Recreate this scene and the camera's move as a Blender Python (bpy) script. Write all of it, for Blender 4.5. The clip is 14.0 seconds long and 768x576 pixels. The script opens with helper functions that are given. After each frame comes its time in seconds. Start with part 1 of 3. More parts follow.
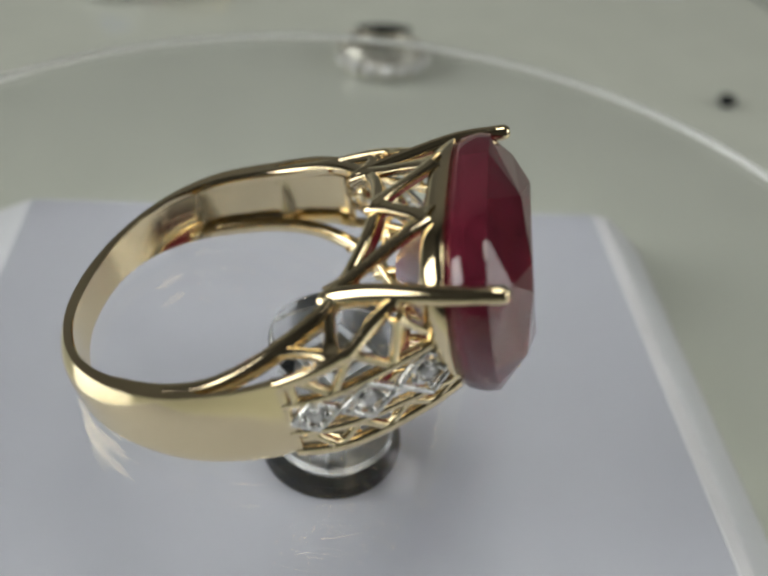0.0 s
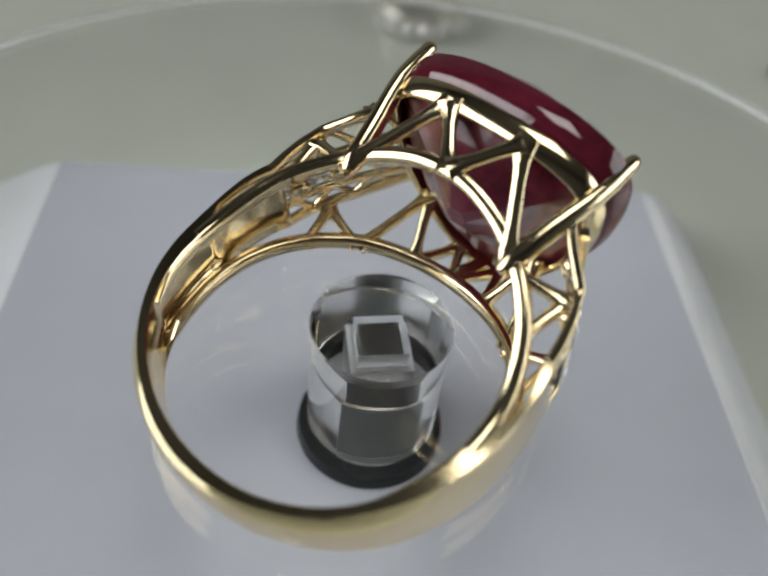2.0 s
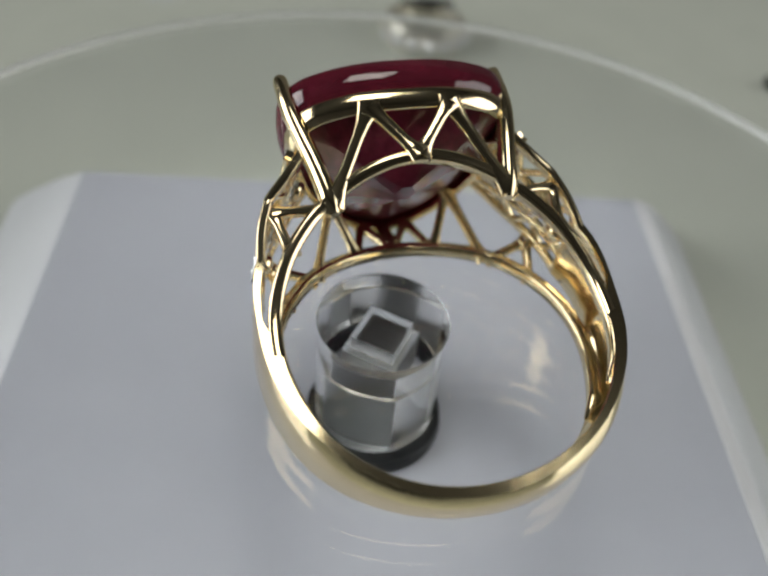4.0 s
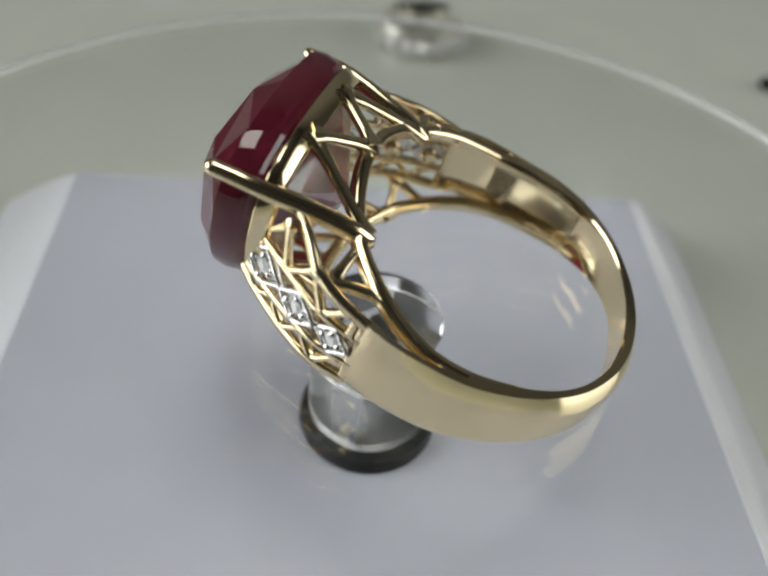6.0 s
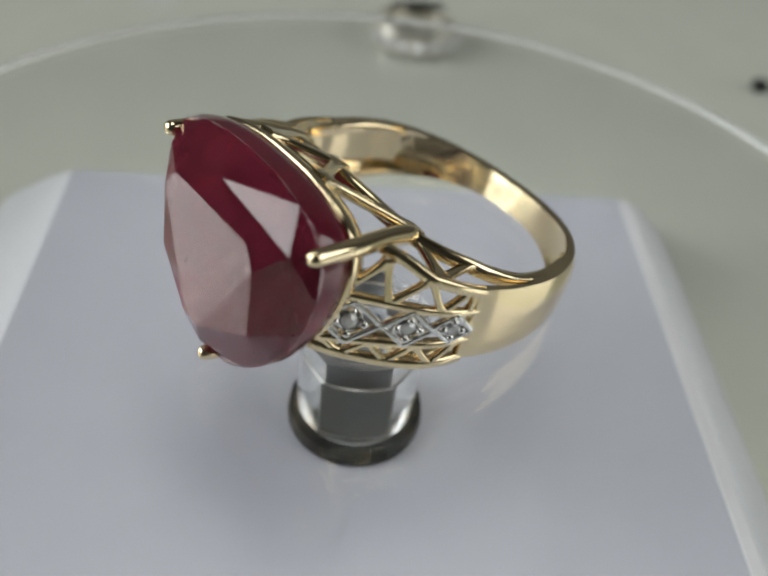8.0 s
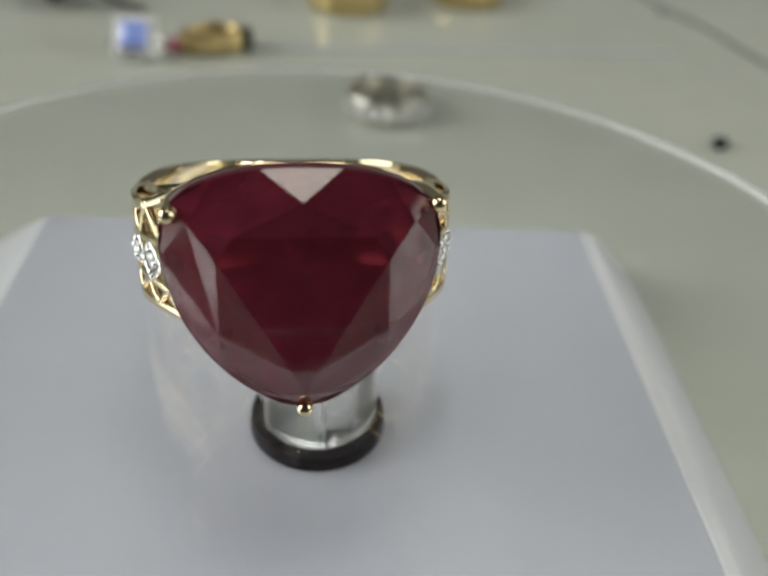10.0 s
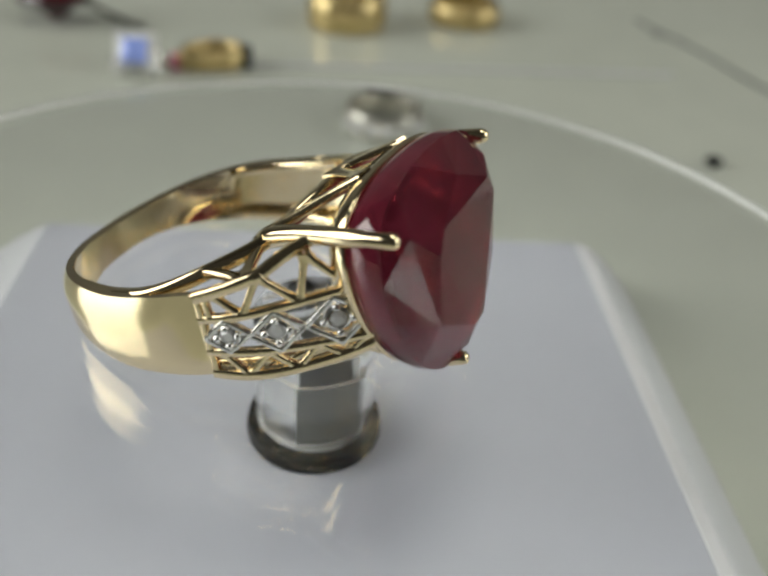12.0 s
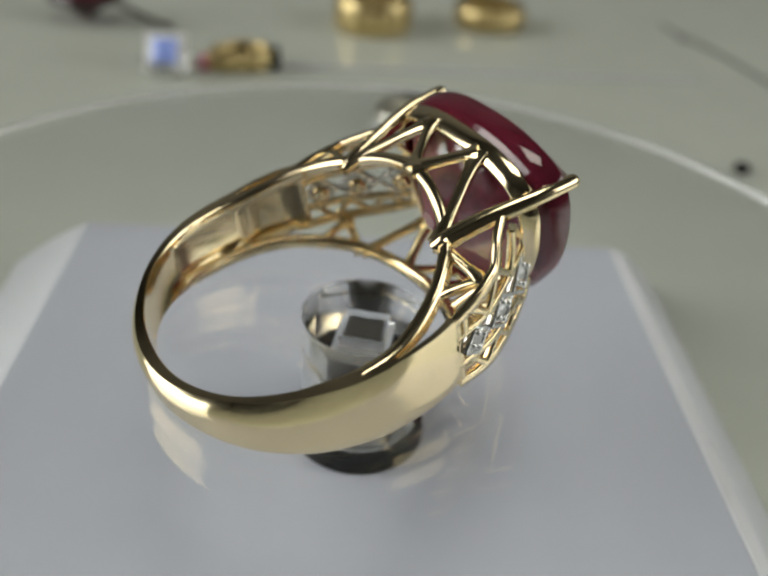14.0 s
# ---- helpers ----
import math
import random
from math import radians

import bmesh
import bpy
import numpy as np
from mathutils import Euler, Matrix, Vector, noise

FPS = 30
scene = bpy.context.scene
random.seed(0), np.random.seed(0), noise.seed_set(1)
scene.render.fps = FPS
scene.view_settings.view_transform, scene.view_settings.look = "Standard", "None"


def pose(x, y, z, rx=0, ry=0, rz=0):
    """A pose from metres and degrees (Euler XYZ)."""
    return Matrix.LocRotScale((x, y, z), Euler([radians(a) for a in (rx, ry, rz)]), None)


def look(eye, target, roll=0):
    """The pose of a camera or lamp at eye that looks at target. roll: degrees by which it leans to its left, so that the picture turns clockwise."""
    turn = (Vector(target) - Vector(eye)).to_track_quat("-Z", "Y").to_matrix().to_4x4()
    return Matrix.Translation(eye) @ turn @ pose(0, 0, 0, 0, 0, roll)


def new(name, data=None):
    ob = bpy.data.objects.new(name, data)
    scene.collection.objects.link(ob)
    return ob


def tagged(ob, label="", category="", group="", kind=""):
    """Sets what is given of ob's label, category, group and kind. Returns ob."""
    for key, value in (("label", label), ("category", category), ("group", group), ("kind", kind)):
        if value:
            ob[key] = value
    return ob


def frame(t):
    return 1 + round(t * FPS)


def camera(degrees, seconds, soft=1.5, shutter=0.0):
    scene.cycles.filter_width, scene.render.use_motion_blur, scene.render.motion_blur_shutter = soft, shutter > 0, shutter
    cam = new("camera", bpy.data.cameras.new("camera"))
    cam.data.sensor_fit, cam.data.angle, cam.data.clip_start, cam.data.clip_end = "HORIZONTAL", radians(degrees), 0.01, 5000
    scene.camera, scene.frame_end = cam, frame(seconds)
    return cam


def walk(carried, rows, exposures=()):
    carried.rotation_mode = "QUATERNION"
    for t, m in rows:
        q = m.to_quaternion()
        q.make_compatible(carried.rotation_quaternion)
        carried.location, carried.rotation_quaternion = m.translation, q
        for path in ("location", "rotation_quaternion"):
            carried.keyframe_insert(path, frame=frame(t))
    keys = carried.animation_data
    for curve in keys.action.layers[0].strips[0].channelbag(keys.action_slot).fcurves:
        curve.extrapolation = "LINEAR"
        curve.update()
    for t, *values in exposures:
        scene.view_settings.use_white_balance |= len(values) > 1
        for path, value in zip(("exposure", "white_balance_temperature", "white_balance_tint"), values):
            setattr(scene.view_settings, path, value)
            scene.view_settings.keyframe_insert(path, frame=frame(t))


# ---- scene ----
MM = 0.001

# ---- camera: seconds, place in millimetres, yaw, pitch, roll ----
SIGHT = (
    (0.0, 1.14, -36.43, 36.04, -2.18, -41.87, 6.41),
    (0.5, 0.26, -35.68, 37.96, -0.34, -45.06, 5.89),
    (1.0, -0.41, -31.53, 39.36, -1.13, -46.54, 6.46),
    (1.5, -0.54, -32.60, 36.39, -1.01, -46.24, 7.63),
    (2.0, -0.82, -33.38, 35.30, -1.09, -45.01, 7.42),
    (4.5, -0.03, -37.09, 37.91, 0.28, -44.16, 6.32),
    (5.0, -0.37, -36.90, 37.13, -0.04, -43.83, 6.65),
    (5.5, 0.12, -36.99, 36.80, 0.49, -43.62, 6.03),
    (6.0, 0.22, -36.96, 37.05, 0.00, -43.86, 6.29),
    (6.5, 0.67, -36.96, 37.16, 0.13, -43.86, 6.69),
    (7.0, 0.78, -37.46, 37.55, -0.10, -43.77, 6.40),
    (7.5, 1.14, -37.66, 37.51, 0.20, -43.77, 6.59),
    (8.0, 1.18, -37.75, 37.73, 0.07, -43.94, 6.53),
    (10.5, 5.27, -44.41, 32.03, 1.03, -34.69, 4.00),
    (11.0, 4.90, -44.60, 31.90, 1.15, -34.46, 4.27),
    (11.5, 5.21, -44.59, 31.89, 1.01, -34.43, 4.57),
    (12.0, 4.87, -44.64, 32.08, 0.68, -34.45, 4.77),
    (12.5, 4.59, -44.52, 31.86, 0.56, -34.41, 5.00),
    (13.0, 3.82, -44.37, 32.25, 0.57, -34.55, 5.40),
    (13.5, 2.65, -44.73, 32.55, 1.28, -34.61, 5.21),
    (14.0, 2.31, -45.27, 32.46, 1.53, -34.49, 5.10),
)
cam = camera(50.1, 14.0, soft=2.6)
cam.data.dof.use_dof = True
cam.data.dof.focus_distance = 0.0465
cam.data.dof.aperture_fstop = 31.0


def sight(x, y, z, yaw, pitch, roll):
    eye = Vector((x, y, z)) * MM
    a, b = radians(yaw), radians(pitch)
    ahead = Vector((-math.sin(a) * math.cos(b), math.cos(a) * math.cos(b), math.sin(b)))
    return look(eye, eye + ahead, roll)


walk(cam, [(t, sight(*row)) for t, *row in SIGHT],
     [(0.0, 0.17, 6750, 6), (2.0, 0.06, 6600, 6), (4.5, 0.09, 6650, 6), (6.5, 0.18, 6650, 6), (8.2, 0.20, 6650, 6), (10.3, 0.26, 6850, 4), (12.0, 0.27, 6900, 4), (14.0, 0.09, 6850, 4)])

# ---- light: dim sky, a lamp panel overhead, a window on either side ----
scene.view_settings.exposure = 0.0
world = bpy.data.worlds.new("world")
world.use_nodes = True
scene.world = world
wt = world.node_tree
sky = wt.nodes.new("ShaderNodeTexSky")
sky.sky_type = "NISHITA"
sky.sun_disc = False
sky.sun_elevation, sky.sun_rotation = radians(35), radians(-90)
wt.nodes["Background"].inputs["Strength"].default_value = 0.1
wt.links.new(sky.outputs[0], wt.nodes["Background"].inputs["Color"])


def area(name, eye, target, sx, sy, watts, color):
    lamp = bpy.data.lights.new(name, "AREA")
    lamp.shape, lamp.size, lamp.size_y, lamp.energy, lamp.color = "RECTANGLE", sx, sy, watts, color
    ob = new(name, lamp)
    ob.matrix_world = look(eye, target)
    return ob


area("ceiling_panel_light", (0.04, 0.22, 1.85), (0.04, 0.22, 0.0), 0.66, 0.6, 5.6, (1.0, 0.985, 0.94))
area("west_window_light", (-1.48, -0.25, 0.8), (0.0, -0.25, 0.8), 1.3, 1.2, 18.5, (0.95, 0.97, 1.0))
area("east_window_light", (1.48, -0.1, 0.85), (0.0, -0.1, 0.85), 1.2, 1.1, 9.5, (1.0, 0.98, 0.95))

# ---- materials ----


def material(name, color, rough=0.5, metal=0.0, spread=0.08, scale=400.0, bump=0.0, **more):
    """A principled surface whose colour varies at two scales, with a fine relief."""
    m = bpy.data.materials.new(name)
    m.use_nodes = True
    n, l = m.node_tree.nodes, m.node_tree.links
    b = n["Principled BSDF"]
    b.inputs["Roughness"].default_value, b.inputs["Metallic"].default_value = rough, metal
    for key, value in more.items():
        b.inputs[key.replace("_", " ")].default_value = value
    at = n.new("ShaderNodeTexCoord")
    small, large = n.new("ShaderNodeTexNoise"), n.new("ShaderNodeTexNoise")
    small.inputs["Scale"].default_value, large.inputs["Scale"].default_value = scale * 5, scale * 0.7
    small.inputs["Detail"].default_value = large.inputs["Detail"].default_value = 4
    both = n.new("ShaderNodeMath")
    both.operation = "ADD"
    ramp = n.new("ShaderNodeMapRange")
    ramp.inputs["From Min"].default_value, ramp.inputs["From Max"].default_value = 0.6, 1.4
    ramp.inputs["To Min"].default_value, ramp.inputs["To Max"].default_value = 1 - spread, 1 + spread
    mix = n.new("ShaderNodeVectorMath")
    mix.operation = "SCALE"
    mix.inputs[0].default_value = color
    for tex, slot in ((small, 0), (large, 1)):
        l.new(at.outputs["Object"], tex.inputs["Vector"])
        l.new(tex.outputs["Fac"], both.inputs[slot])
    l.new(both.outputs[0], ramp.inputs["Value"])
    l.new(ramp.outputs[0], mix.inputs["Scale"])
    l.new(mix.outputs[0], b.inputs["Base Color"])
    if bump:
        relief = n.new("ShaderNodeBump")
        relief.inputs["Strength"].default_value, relief.inputs["Distance"].default_value = bump, 0.0001
        l.new(large.outputs["Fac"], relief.inputs["Height"])
        l.new(relief.outputs[0], b.inputs["Normal"])
    return m


GOLD = material("gold", (0.92, 0.765, 0.49), 0.12, 1.0, 0.05, 500, 0.18)
WHITE_GOLD = material("white_gold", (0.93, 0.925, 0.90), 0.12, 0.9, 0.05, 900, 0.2)
RUBY = material("ruby", (0.21, 0.024, 0.047), 0.02, 0.0, 0.35, 160, 0.0, IOR=1.62, Transmission_Weight=0.5)
RUBY_BACK = material("cloudy_ruby", (0.17, 0.020, 0.046), 0.22, 0.0, 0.4, 260, 0.15, IOR=1.4, Transmission_Weight=0.3)
DIAMOND = material("diamond", (0.96, 0.96, 0.96), 0.02, 0.0, 0.02, 900, IOR=2.4, Transmission_Weight=0.2)
ACRYLIC = material("clear_acrylic", (0.97, 0.98, 0.98), 0.0, 0.0, 0.01, 60, IOR=1.49, Transmission_Weight=1.0)
FROST = material("frosted_socket", (0.90, 0.92, 0.92), 0.28, 0.0, 0.03, 900, 0.3, IOR=1.49, Transmission_Weight=1.0)
OLD_GOLD = material("dull_gold", (0.62, 0.49, 0.24), 0.33, 1.0, 0.15, 500, 0.3)
EDGE = material("frosted_acrylic_edge", (0.84, 0.85, 0.84), 0.3, 0.0, 0.03, 300, 0.2, IOR=1.49, Transmission_Weight=0.8)
HOUSING = material("pale_lavender_plastic", (0.372, 0.382, 0.433), 0.42, 0.0, 0.03, 60, 0.05)
SILVER = material("bright_silver", (0.74, 0.71, 0.62), 0.28, 0.9, 0.08, 500, 0.1)
RIM = material("white_plastic_rim", (0.57, 0.58, 0.61), 0.4, 0.0, 0.03, 120, 0.05)
WHITE = material("white_plastic", (0.82, 0.82, 0.80), 0.35, 0.0, 0.04, 200, 0.05)
# pale tone for the highlight on the housing's right edge
EDGE_GLINT = material("pale_edge_highlight", (0.52, 0.52, 0.54), 0.45, 0.0, 0.08, 200, 0.1)
BLACK = material("black_rubber", (0.010, 0.011, 0.012), 0.26, 0.0, 0.3, 600, 0.2, Specular_IOR_Level=0.25)
SHAFT = material("dark_steel", (0.05, 0.05, 0.05), 0.4, 0.6, 0.2, 600, 0.2)
GREY = material("grey_steel", (0.12, 0.125, 0.125), 0.45, 0.2, 0.1, 600, 0.2)
TABLE = material("grey_laminate", (0.525, 0.545, 0.48), 0.13, 0.0, 0.06, 22, 0.05)
# unseen room shell: greys picked for what the gold mirrors
WALL = material("unseen_wall_darkened", (0.10, 0.098, 0.095), 0.8, 0.0, 0.08, 3, 0.2)
WALL_PALE = material("unseen_wall_mid_grey", (0.17, 0.168, 0.163), 0.8, 0.0, 0.08, 3, 0.2)
WALL_DARK = material("unseen_shell_dark", (0.03, 0.029, 0.028), 0.7, 0.0, 0.15, 3, 0.2)
CEILING = material("unseen_ceiling_dark", (0.028, 0.028, 0.027), 0.85, 0.0, 0.05, 3, 0.2)
GARNET = material("dark_red_stone", (0.09, 0.008, 0.015), 0.12, 0.0, 0.3, 300, 0.05, IOR=1.7)
BLUE = material("pale_blue_stone", (0.33, 0.44, 0.98), 0.08, 0.0, 0.25, 250, 0.05, IOR=1.7)
PINK = material("pink_stone", (0.62, 0.10, 0.22), 0.1, 0.0, 0.2, 300, 0.05, IOR=1.7)

# ---- mesh helpers (all shapes in millimetres) ----


def finish(ob_name, bm, mat, parent=None, label="", smooth=True, shift=None):
    bmesh.ops.recalc_face_normals(bm, faces=bm.faces)
    me = bpy.data.meshes.new(ob_name)
    for f in bm.faces:
        f.smooth = smooth
    if shift is not None:
        bmesh.ops.translate(bm, verts=bm.verts, vec=shift)
    bmesh.ops.scale(bm, verts=bm.verts, vec=(MM, MM, MM))
    bm.to_mesh(me)
    bm.free()
    if smooth:
        me.set_sharp_from_angle(angle=radians(56))
    me.materials.append(mat)
    ob = new(ob_name, me)
    if parent:
        ob.parent = parent
    if label:
        ob["label"] = label
    return ob


def part(name, bm, mat, parent, label="", smooth=True):
    return finish(name, bm, mat, parent, label, smooth)


def spline(points, steps=6):
    """A smooth line through the points."""
    p = [Vector(q) for q in points]
    if len(p) < 3:
        return p
    p = [2 * p[0] - p[1], *p, 2 * p[-1] - p[-2]]
    out = []
    for i in range(1, len(p) - 2):
        for k in range(steps):
            t = k / steps
            a, b, c, d = p[i - 1:i + 3]
            out.append(0.5 * ((2 * b) + (c - a) * t + (2 * a - 5 * b + 4 * c - d) * t * t + (3 * b - a - 3 * c + d) * t ** 3))
    out.append(p[-2])
    return out


def sweep(bm, line, wide, thick=None, side=None, n=10, closed=False, ball=False, square=1.0):
    """A rounded bar along a line. wide: half width across side's direction; thick: half thickness; one number or one per point."""
    m = len(line)
    wide = [wide] * m if isinstance(wide, (int, float)) else list(wide)
    thick = wide if thick is None else ([thick] * m if isinstance(thick, (int, float)) else list(thick))
    rings = []
    for i, p in enumerate(line):
        a = line[(i - 1) % m] if closed or i else line[0]
        b = line[(i + 1) % m] if closed or i < m - 1 else line[-1]
        way = (b - a).normalized()
        up = Vector(side[i] if isinstance(side, list) else side) if side is not None else Vector((0.31, 0.17, 0.93))
        u = (up - way * up.dot(way)).normalized()
        v = way.cross(u)
        ring = []
        for k in range(n):
            c, s = math.cos(2 * math.pi * (k + 0.5) / n), math.sin(2 * math.pi * (k + 0.5) / n)
            c = math.copysign(abs(c) ** square, c)
            s = math.copysign(abs(s) ** square, s)
            ring.append(bm.verts.new(p + u * (c * wide[i]) + v * (s * thick[i])))
        rings.append(ring)
    for i in range(m if closed else m - 1):
        a, b = rings[i], rings[(i + 1) % m]
        for k in range(n):
            bm.faces.new((a[k], a[(k + 1) % n], b[(k + 1) % n], b[k]))
    if not closed:
        for end, ring, sign in ((0, rings[0], -1), (m - 1, rings[-1], 1)):
            if ball and sign > 0:
                way = (line[-1] - line[-2]).normalized() if sign > 0 else (line[0] - line[1]).normalized()
                prev = ring
                for step in (0.5, 0.85):
                    c = math.sqrt(1 - step * step)
                    nxt = [bm.verts.new(line[end] + (q.co - line[end]) * c + way * (step * wide[end])) for q in ring]
                    for k in range(n):
                        bm.faces.new((prev[k], prev[(k + 1) % n], nxt[(k + 1) % n], nxt[k]))
                    prev = nxt
                bm.faces.new(prev)
            else:
                bm.faces.new(ring)
    return bm


def plate_bar(bm, line, deep, broad, outs, bend=0.3, closed=False):
    """A flat-faced bar with chamfered edges along a line: deep along outs, broad across it (half sizes)."""
    m = len(line)
    rows = []
    for i, p in enumerate(line):
        way = ((line[(i + 1) % m] - line[i - 1]) if closed else (line[min(i + 1, m - 1)] - line[max(i - 1, 0)])).normalized()
        up = Vector(outs[i] if isinstance(outs, list) else outs)
        u = (up - way * up.dot(way)).normalized()
        v = way.cross(u)
        w = broad[i] if isinstance(broad, list) else broad
        c = bend * min(deep, w)
        rows.append([bm.verts.new(p + u * x + v * y) for x, y in (
            (deep, w - c), (deep - c, w), (c - deep, w), (-deep, w - c),
            (-deep, c - w), (c - deep, -w), (deep - c, -w), (deep, c - w))])
    for a, b in zip(rows, rows[1:] + (rows[:1] if closed else [])):
        for k in range(8):
            bm.faces.new((a[k], a[(k + 1) % 8], b[(k + 1) % 8], b[k]))
    if not closed:
        bm.faces.new(rows[0]), bm.faces.new(rows[-1])
    return bm


def lathe(profile, n=48, centre=(0, 0)):
    """A turned solid: profile of (radius, z) from the axis outwards and back to it, or closed round when no radius is 0."""
    bm = bmesh.new()
    rings = []
    for r, z in profile:
        if r <= 1e-6:
            rings.append([bm.verts.new((centre[0], centre[1], z))])
        else:
            rings.append([bm.verts.new((centre[0] + r * math.cos(2 * math.pi * k / n), centre[1] + r * math.sin(2 * math.pi * k / n), z)) for k in range(n)])
    loop = list(zip(rings, rings[1:]))
    if profile[0][0] > 1e-6:
        loop.append((rings[-1], rings[0]))
    for a, b in loop:
        for k in range(n):
            q = [a[k % len(a)], a[(k + 1) % len(a)], b[(k + 1) % len(b)], b[k % len(b)]]
            q = list(dict.fromkeys(q))
            if len(q) > 2:
                bm.faces.new(q)
    return bm


def box(x0, y0, z0, x1, y1, z1, bevel=0.0):
    bm = bmesh.new()
    bmesh.ops.create_cube(bm, size=1)
    for v in bm.verts:
        v.co = Vector(((x0 + x1) / 2 + v.co.x * (x1 - x0), (y0 + y1) / 2 + v.co.y * (y1 - y0), (z0 + z1) / 2 + v.co.z * (z1 - z0)))
    if bevel:
        bmesh.ops.bevel(bm, geom=bm.edges[:], offset=bevel, segments=3, affect="EDGES", profile=0.5)
    return bm


# ---- the unseen room, its greys set for reflections, and the table ----
TABLE_Z = -21.2
room = ((-1500, -1500), (1500, 1300), -780, 1900)
(rx0, ry0), (rx1, ry1), rz0, rz1 = room
floor = tagged(finish("floor", box(rx0, ry0, rz0 - 60, rx1, ry1, rz0), WALL_DARK, smooth=False), "dark plain floor of the room", "floor", kind="structure")
# added out of view, near black so upward gold faces mirror dark
ceiling = tagged(finish("ceiling", box(rx0, ry0, rz1, rx1, ry1, rz1 + 60), CEILING, smooth=False), "unseen ceiling, very dark so the gold's tops mirror black", "ceiling", kind="structure")


def pierced(name, along_x, fixed0, fixed1, a0, a1, hole, words, mat):
    """A wall with one window opening; hole: from, to along the wall, and its sill and head."""
    h0, h1, z0, z1 = hole
    bm = bmesh.new()
    for p0, p1, q0, q1 in ((a0, h0, rz0, rz1), (h1, a1, rz0, rz1), (h0, h1, rz0, z0), (h0, h1, z1, rz1)):
        one = box(p0, fixed0, q0, p1, fixed1, q1) if along_x else box(fixed0, p0, q0, fixed1, p1, q1)
        me = bpy.data.meshes.new("piece")
        one.to_mesh(me)
        one.free()
        bm.from_mesh(me)
    tagged(finish(name, bm, mat, smooth=False), words, "wall", kind="structure")


# added walls out of view: north paler, the rest darker, to shape reflections
tagged(finish("wall_north", box(rx0 - 80, ry1, rz0, rx1 + 80, ry1 + 80, rz1), WALL_PALE, smooth=False), "unseen mid-grey wall, paler for the gold's low reflections", "wall", kind="structure")
pierced("wall_west", False, rx0 - 80, rx0, ry0, ry1, (-900, 400, 200, 1400), "unseen wall with a window opening, darkened for the gold's reflections", WALL)
tagged(finish("wall_south", box(rx0 - 80, ry0 - 80, rz0, rx1 + 80, ry0, rz1), WALL_DARK, smooth=False), "unseen plain wall, dark for contrast in the gold", "wall", kind="structure")
pierced("wall_east", False, rx1, rx1 + 80, ry0, ry1, (-700, 500, 300, 1400), "unseen wall with a window opening, darkened for the gold's reflections", WALL)

table = tagged(new("table"), "pale grey glossy laminate table top", "table")
part("tabletop", box(-700, -105, TABLE_Z - 25, 700, 700, TABLE_Z, 1.5), TABLE, table, smooth=False)
for x in (-640, 640):
    for y in (-60, 640):
        part("leg", box(x - 22, y - 22, rz0, x + 22, y + 22, TABLE_Z - 25.2, 3), TABLE, table, smooth=False)

# ---- turntable: a still base, and a clear disc on a post that turns ----
base = tagged(new("turntable"), "pale lavender square plastic turntable base with a white rim", "turntable")
base.matrix_world = pose(0, -0.3 * MM, TABLE_Z * MM, 0, 0, 5.7)


def housing():
    bm = bmesh.new()
    levels = ((35.0, 0.0, 9), (34.8, 0.8, 9), (32.6, 3.6, 8), (30.4, 6.2, 6), (28.5, 8.2, 4), (27.6, 9.0, 4), (27.2, 9.2, 3.6))
    rings = []
    for half, z, corner in levels:
        ring = []
        for qx, qy, a0 in ((1, 1, 0), (-1, 1, 90), (-1, -1, 180), (1, -1, 270)):
            for k in range(7):
                a = radians(a0 + 15 * k)
                c = corner * 0.35
                x = qx * (half - c) + c * math.cos(a)
                ring.append(bm.verts.new((x - (0.32 * (half - 27.6) if x < 0 and half > 27.6 else 0.0), qy * (half - c) + c * math.sin(a), z)))
        rings.append(ring)
    n = len(rings[0])
    for a, b in zip(rings, rings[1:]):
        for k in range(n):
            bm.faces.new((a[k], a[(k + 1) % n], b[(k + 1) % n], b[k]))
    bm.faces.new(rings[0])
    bm.faces.new(rings[-1])
    return bm


part("housing", housing(), RIM, base, "white translucent plastic housing with sloping sides")
part("top_plate", box(-27.2, -27.2, 8.8, 26.2, 27.35, 9.24, 0.2), HOUSING, base, "pale lavender matt plate", smooth=False)
# highlight along the right top edge, built as a pale strip
part("edge_highlight", box(26.25, -26.5, 8.9, 27.25, 26.2, 9.26, 0.12), EDGE_GLINT, base, "pale strip standing in for the edge's highlight", smooth=False)
part("collar", lathe(((4.9, 9.25), (4.95, 9.5), (4.8, 10.4), (4.45, 10.42), (3.9, 10.42), (3.9, 9.25))), BLACK, base, "black rubber collar")

rotor = tagged(new("display_disc"), "clear acrylic disc on a clear round post", "display disc")


